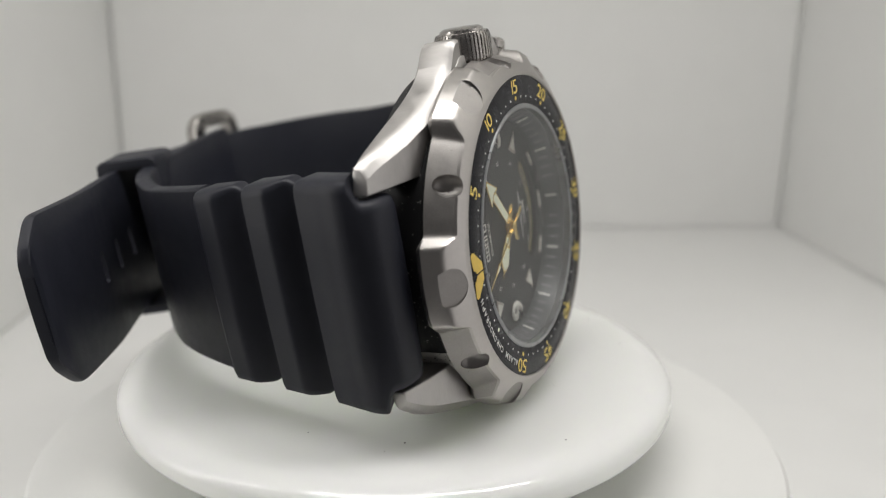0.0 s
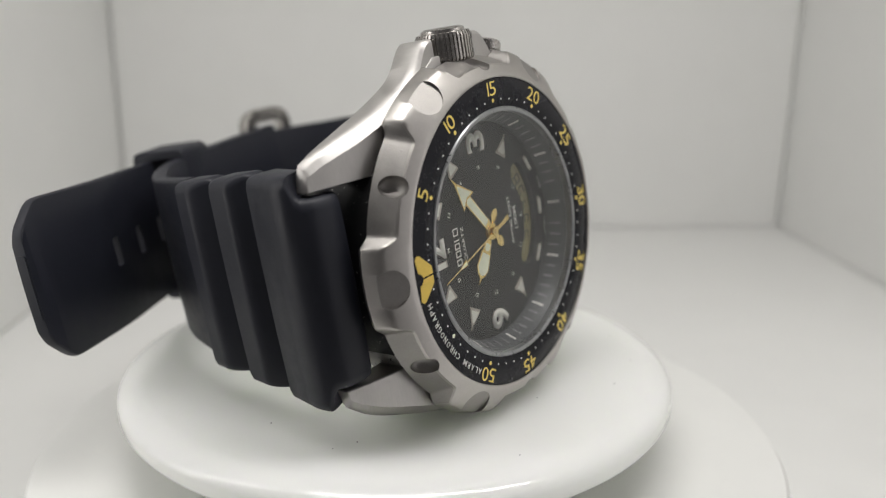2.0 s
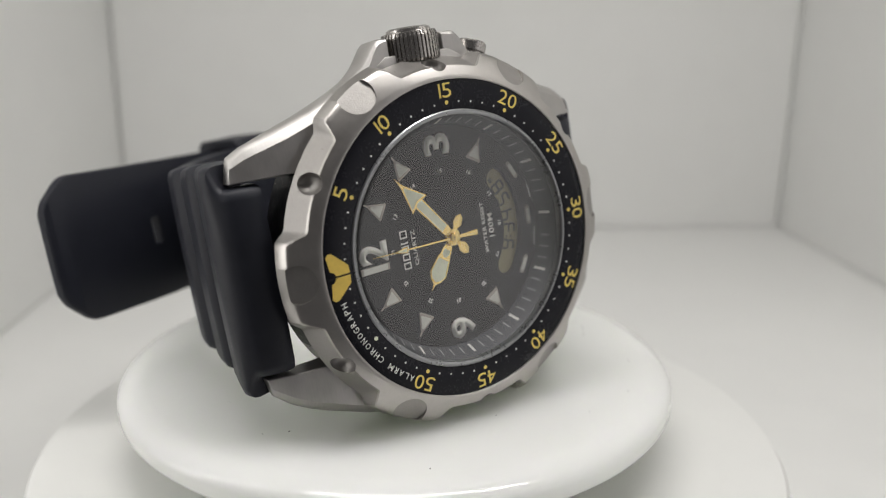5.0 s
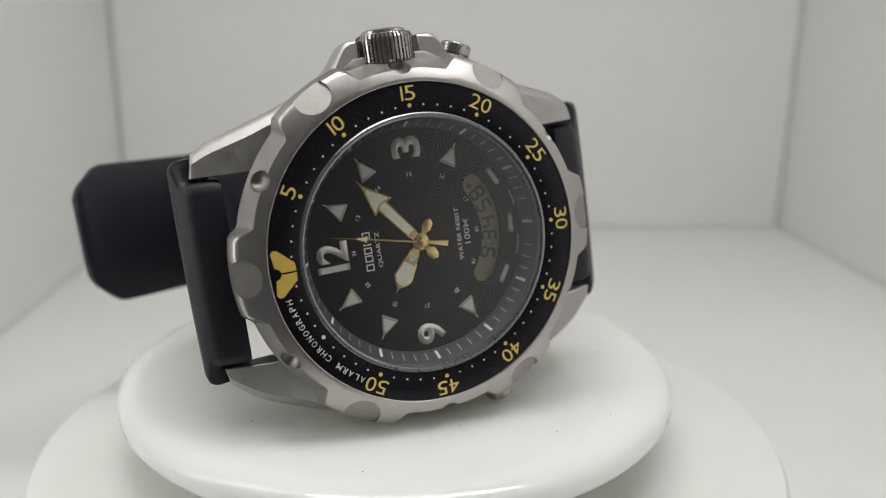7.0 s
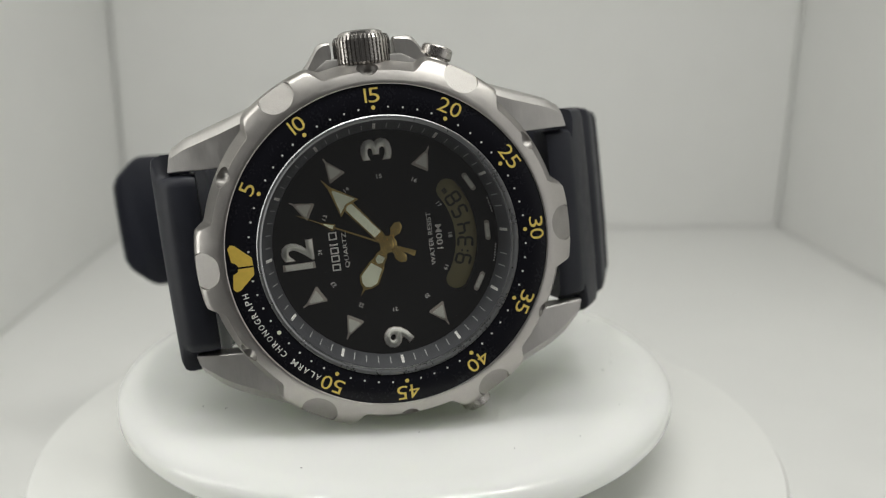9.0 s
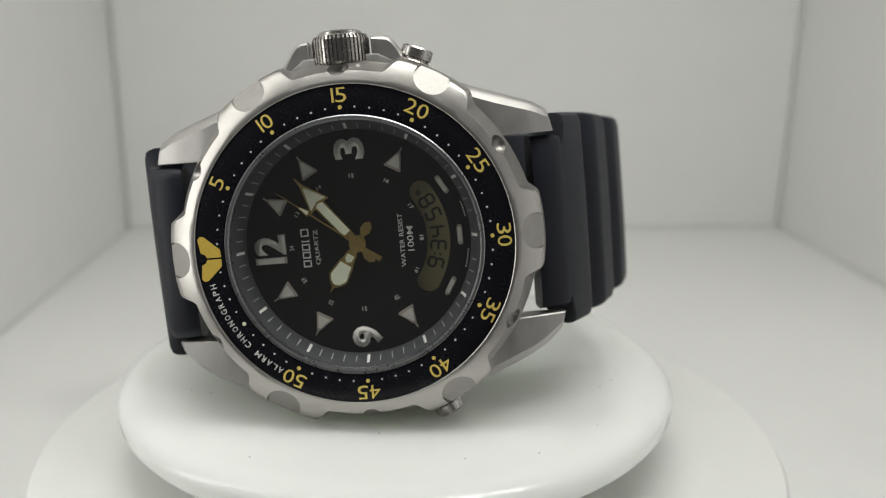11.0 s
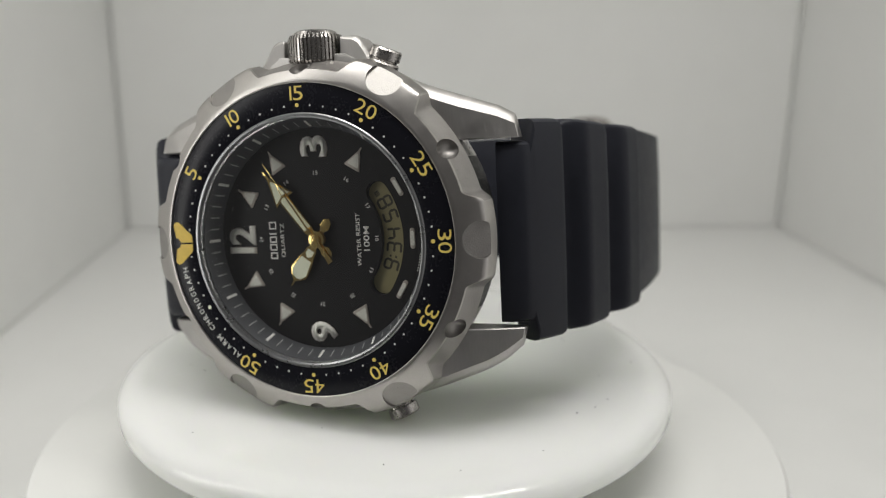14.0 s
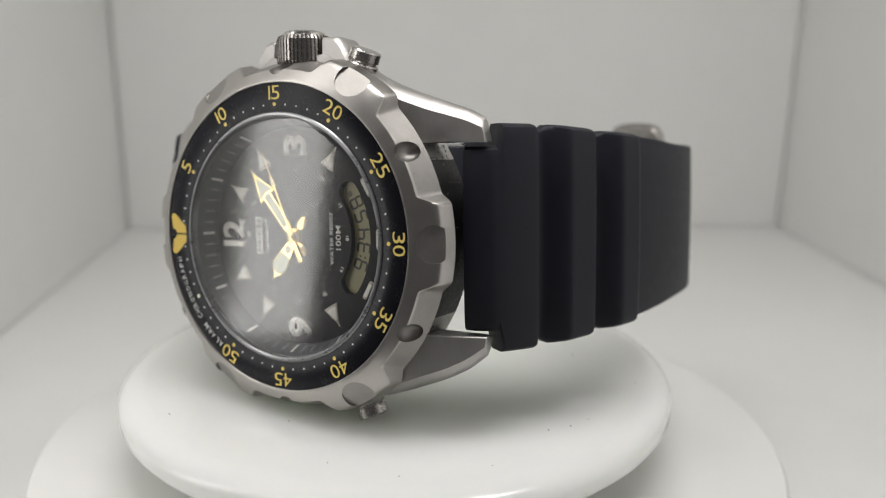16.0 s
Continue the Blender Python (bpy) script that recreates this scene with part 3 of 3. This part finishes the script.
# ---- the strap ----
def strap(name, path, ribs, width, thick, label, drift=None, tail=False):
    """A moulded resin band along a path of (y, z), with cross ribs on its outer side."""
    pts = spline(path)
    bm = bmesh.new()
    rows, step, total = [], .3, .3 * (len(pts) - 1)
    sign = 1 if path[2][0] > 0 else -1
    frames = []
    for i, p in enumerate(pts):
        s = i * step
        t = (pts[min(i + 1, len(pts) - 1)] - pts[max(i - 1, 0)]).normalized()
        nrm = Vector((-t.y, t.x)) * sign
        rib = max((bump_up(s, a, b, 1.2, 1.2 if a < 0 else 3.4) for a, b in ribs), default=0)
        wide = max((bump_up(s, a, b, 1.4) for a, b in ribs), default=0)
        w = width(s) - .8 * (1 - wide) * (1 if 6 < s < ribs[-1][1] else 0)
        if tail and total - s < 6:
            d = total - s
            w -= .95 * math.log(1 + math.exp((3.9 - d) * 2.2)) / 2.2 + max(0, 1 - d) ** 2 * .9
        out = 2.3 * rib * float(np.interp(s, (0, 3.5), (.45, 1)))
        inn = -thick(s)
        off = drift(s / total) if drift else 0
        frames.append((p, t, nrm, off))
        if s < .9:
            continue
        c = .5 + .9 * rib
        sec = [(-w + .5, inn), (w - .5, inn), (w - .15, inn + .15), (w, inn + .5), (w, out - c), (w - .12 * c, out - .5 * c), (w - .35 * c, out - .18 * c), (w - c, out),
               (w * .4, out + .1), (0, out + .12), (-w * .4, out + .1),
               (-w + c, out), (-w + .35 * c, out - .18 * c), (-w + .12 * c, out - .5 * c), (-w, out - c), (-w, inn + .5), (-w + .15, inn + .15)]
        rows.append([bm.verts.new((x + off, p.x + nrm.x * h, p.y + nrm.y * h)) for x, h in sec])
    for p, q in zip(rows, rows[1:]):
        for i in range(len(p)):
            j = (i + 1) % len(p)
            bm.faces.new((p[i], p[j], q[j], q[i]))
    bm.faces.new(rows[0])
    bm.faces.new(rows[-1][::-1])
    return part(name, bm, RESIN, WATCH, label, 40), frames


def w_long(s):
    return float(np.interp(s, (0, 4.3, 4.7, 12, 20, 28, 40, 60, 140), (10.9, 10.9, 13.5, 13.4, 12.7, 12.1, 10.9, 10.2, 10.6)))


def w_short(s):
    return float(np.interp(s, (0, 4.4, 4.8, 12, 20, 28, 40, 90), (10.9, 10.9, 13.5, 13.4, 12.7, 12.1, 11.2, 10.6)))


SHORT_PATH = [(20.4, -7.9), (22.6, -7.9), (24.5, -9.5), (24.2, -12), (23.3, -16), (22.7, -22), (22.3, -28), (21.2, -36), (17.6, -46), (9, -55.5), (-3, -61), (-14, -64.2), (-20, -65.2)]
LONG_PATH = [(-20.4, -8.4), (-22.4, -8.9), (-24.4, -10.7), (-27.3, -15.1), (-31.1, -22.6), (-34, -30), (-36, -38), (-36.7, -46), (-35.8, -53), (-32, -61), (-24, -66.5),
             (-12, -67.3), (0, -65.4), (9, -61.6), (16, -57.4), (22.5, -53.2), (30, -49.2), (38.9, -44.9)]
strap("buckle_strap", SHORT_PATH, [(-1.5, 12.3), (12.9, 20.4), (21.0, 28.0)], w_short, lambda s: 2.2, "short black ribbed resin strap half", lambda u: 1.5 * u * u)
TAIL, WAY = strap("holed_strap", LONG_PATH, [(-1.5, 10.1), (10.7, 18.8), (19.4, 26.8)], w_long, lambda s: float(np.interp(s, (60, 90), (2.0, 1.5))), "long black resin strap half with slots", lambda u: 2.9 * u ** 2.6, True)


def slots():
    cuts = []
    for y in (22.5, 16.3, 9.9, 3.4):
        p, t, nrm, off = min((f for f in WAY if f[0].y < -40), key=lambda f: abs(f[0].x - y))
        bm = bmesh.new()
        prism(bm, rounded([(-2.1, -.8), (2.1, -.8), (2.1, .8), (-2.1, .8)], .5), -4, 4)
        m = Matrix(((1, 0, 0, off), (0, t.x, nrm.x, p.x), (0, t.y, nrm.y, p.y), (0, 0, 0, 1)))
        bmesh.ops.transform(bm, matrix=m, verts=bm.verts)
        cuts.append(bm)
    carve(TAIL, cuts)
    TAIL.data.materials.clear()
    TAIL.data.materials.append(RESIN)


slots()


def mould_mark():
    p, t, nrm, off = WAY[-1]
    bm = bmesh.new()
    prism(bm, rounded([(-4.2, -1.3), (4.2, -1.3), (4.2, -.3), (-4.2, -.3)], .3), -.1, .12)
    m = Matrix(((1, 0, 0, off), (0, nrm.x, t.x, p.x), (0, nrm.y, t.y, p.y), (0, 0, 0, 1)))
    bmesh.ops.transform(bm, matrix=m, verts=bm.verts)
    part("mould_mark", bm, RESIN, TAIL)


mould_mark()


def loop_frame(y):
    p, t, nrm, off = min((f for f in WAY if f[0].y < -40), key=lambda f: abs(f[0].x - y))
    return Matrix(((1, 0, 0, off), (0, t.x, nrm.x, p.x), (0, t.y, nrm.y, p.y), (0, 0, 0, 1)))


def ring_bar(name, m, x0, x1, h0, h1, wall, length, mat, label):
    """A rectangular loop round the strap, its opening along the strap."""
    bm = bmesh.new()
    outer = rounded([(x0, h0), (x1, h0), (x1, h1), (x0, h1)], min(1.4, wall * 1.2), 5)
    inner = rounded([(x0 + wall, h0 + wall), (x1 - wall, h0 + wall), (x1 - wall, h1 - wall), (x0 + wall, h1 - wall)], .4, 5)
    n = len(outer)
    rows = []
    for y, k in ((-length / 2, .25), (-length / 2 + .25, 0), (length / 2 - .25, 0), (length / 2, .25)):
        c = Vector(((x0 + x1) / 2, (h0 + h1) / 2))
        o = [Vector(q) - (Vector(q) - c).normalized() * k for q in outer]
        rows.append(([bm.verts.new((q.x, y, q.y)) for q in o], [bm.verts.new((q[0], y, q[1])) for q in inner]))
    for (a, b), (c, d) in zip(rows, rows[1:]):
        for i in range(n):
            j = (i + 1) % n
            bm.faces.new((a[i], a[j], c[j], c[i]))
            bm.faces.new((b[i], d[i], d[j], b[j]))
    for a, b in (rows[0], rows[-1]):
        for i in range(n):
            j = (i + 1) % n
            bm.faces.new((a[i], b[i], b[j], a[j]))
    bmesh.ops.transform(bm, matrix=m, verts=bm.verts)
    return part(name, bm, mat, WATCH, label, 40)


ring_bar("keeper_loop", loop_frame(5), -12.2, 12.0, -7.5, 1.6, 1.4, 7.5, RESIN, "wide black resin keeper loop")


def buckle():
    m = loop_frame(-22)
    bm = bmesh.new()
    outer = rounded([(-13.2, -5), (14.4, -5), (14.4, 5), (-13.2, 5)], 3.8, 7)
    inner = rounded([(-11, -3.0), (12, -3.0), (12, 3.0), (-11, 3.0)], 1.6, 7)
    rows = []
    for z, k in ((-.4, .25), (0, 0), (1.8, 0), (2.3, .35)):
        rows.append(([bm.verts.new((x * (1 - k / 13), y * (1 - k / 5), z)) for x, y in outer], [bm.verts.new((x, y, z)) for x, y in inner]))
    n = len(outer)
    for (a, b), (c, d) in zip(rows, rows[1:]):
        for i in range(n):
            j = (i + 1) % n
            bm.faces.new((a[i], a[j], c[j], c[i]))
            bm.faces.new((b[i], d[i], d[j], b[j]))
    for a, b in (rows[0], rows[-1]):
        for i in range(n):
            j = (i + 1) % n
            bm.faces.new((a[i], b[i], b[j], a[j]))
    bmesh.ops.transform(bm, matrix=m, verts=bm.verts)
    ring = part("buckle", bm, POLISHED, WATCH, "polished steel pin buckle", 40)
    bm = bmesh.new()
    prism(bm, stadium(9.5, 1.6), 1.0, 2.2, m @ Matrix.Rotation(radians(90), 4, "Z"), .2)
    part("tongue", bm, POLISHED, ring, "", 30)


buckle()


# ---- dust on the plate ----
def specks():
    rnd = random.Random(4)
    for k in range(16):
        a, r = rnd.uniform(0, 6.28), rnd.uniform(24, 36)
        bm = bmesh.new()
        prism(bm, [(x * rnd.uniform(.7, 1.2), y * rnd.uniform(.7, 1.2)) for x, y in round_pts(0, 0, rnd.uniform(.05, .12), 7)], 26.29, 26.34 - max(0, r - 35) * .1, Matrix.Translation((r * math.cos(a), r * math.sin(a), 0)))
        part("dust_speck", bm, DUST, PLATE, "", 0)


specks()


# ---- what moves ----
def motions():
    lean = Vector((-.141484, -.085878, -.230323))
    seat = Matrix.Translation((-.008185, -.019856, .048777)) @ Matrix.Rotation(lean.length, 4, lean.normalized())
    seat = seat @ Matrix(((0, -1, 0, 0), (0, 0, -1, 0), (1, 0, 0, 0), (0, 0, 0, 1)))
    turn = [(t, Matrix.Translation((0, 0, z * MM)) @ Matrix.Rotation(radians(a), 4, "Z")) for t, a, z in TURN]
    walk(WATCH, [(t, m @ seat) for t, m in turn])
    walk(PLATE, turn)
    last = -4.8
    rows = [(0, last)]
    for k in range(16):
        rows += [(k + .4, last), (k + .5, last + 1)]
        last += 1
    rows.append((16, last))
    walk(SECOND, [(t, Matrix.Translation((0, 0, -2.5 * MM)) @ Matrix.Rotation(-radians(6 * p), 4, "Z")) for t, p in rows])


motions()
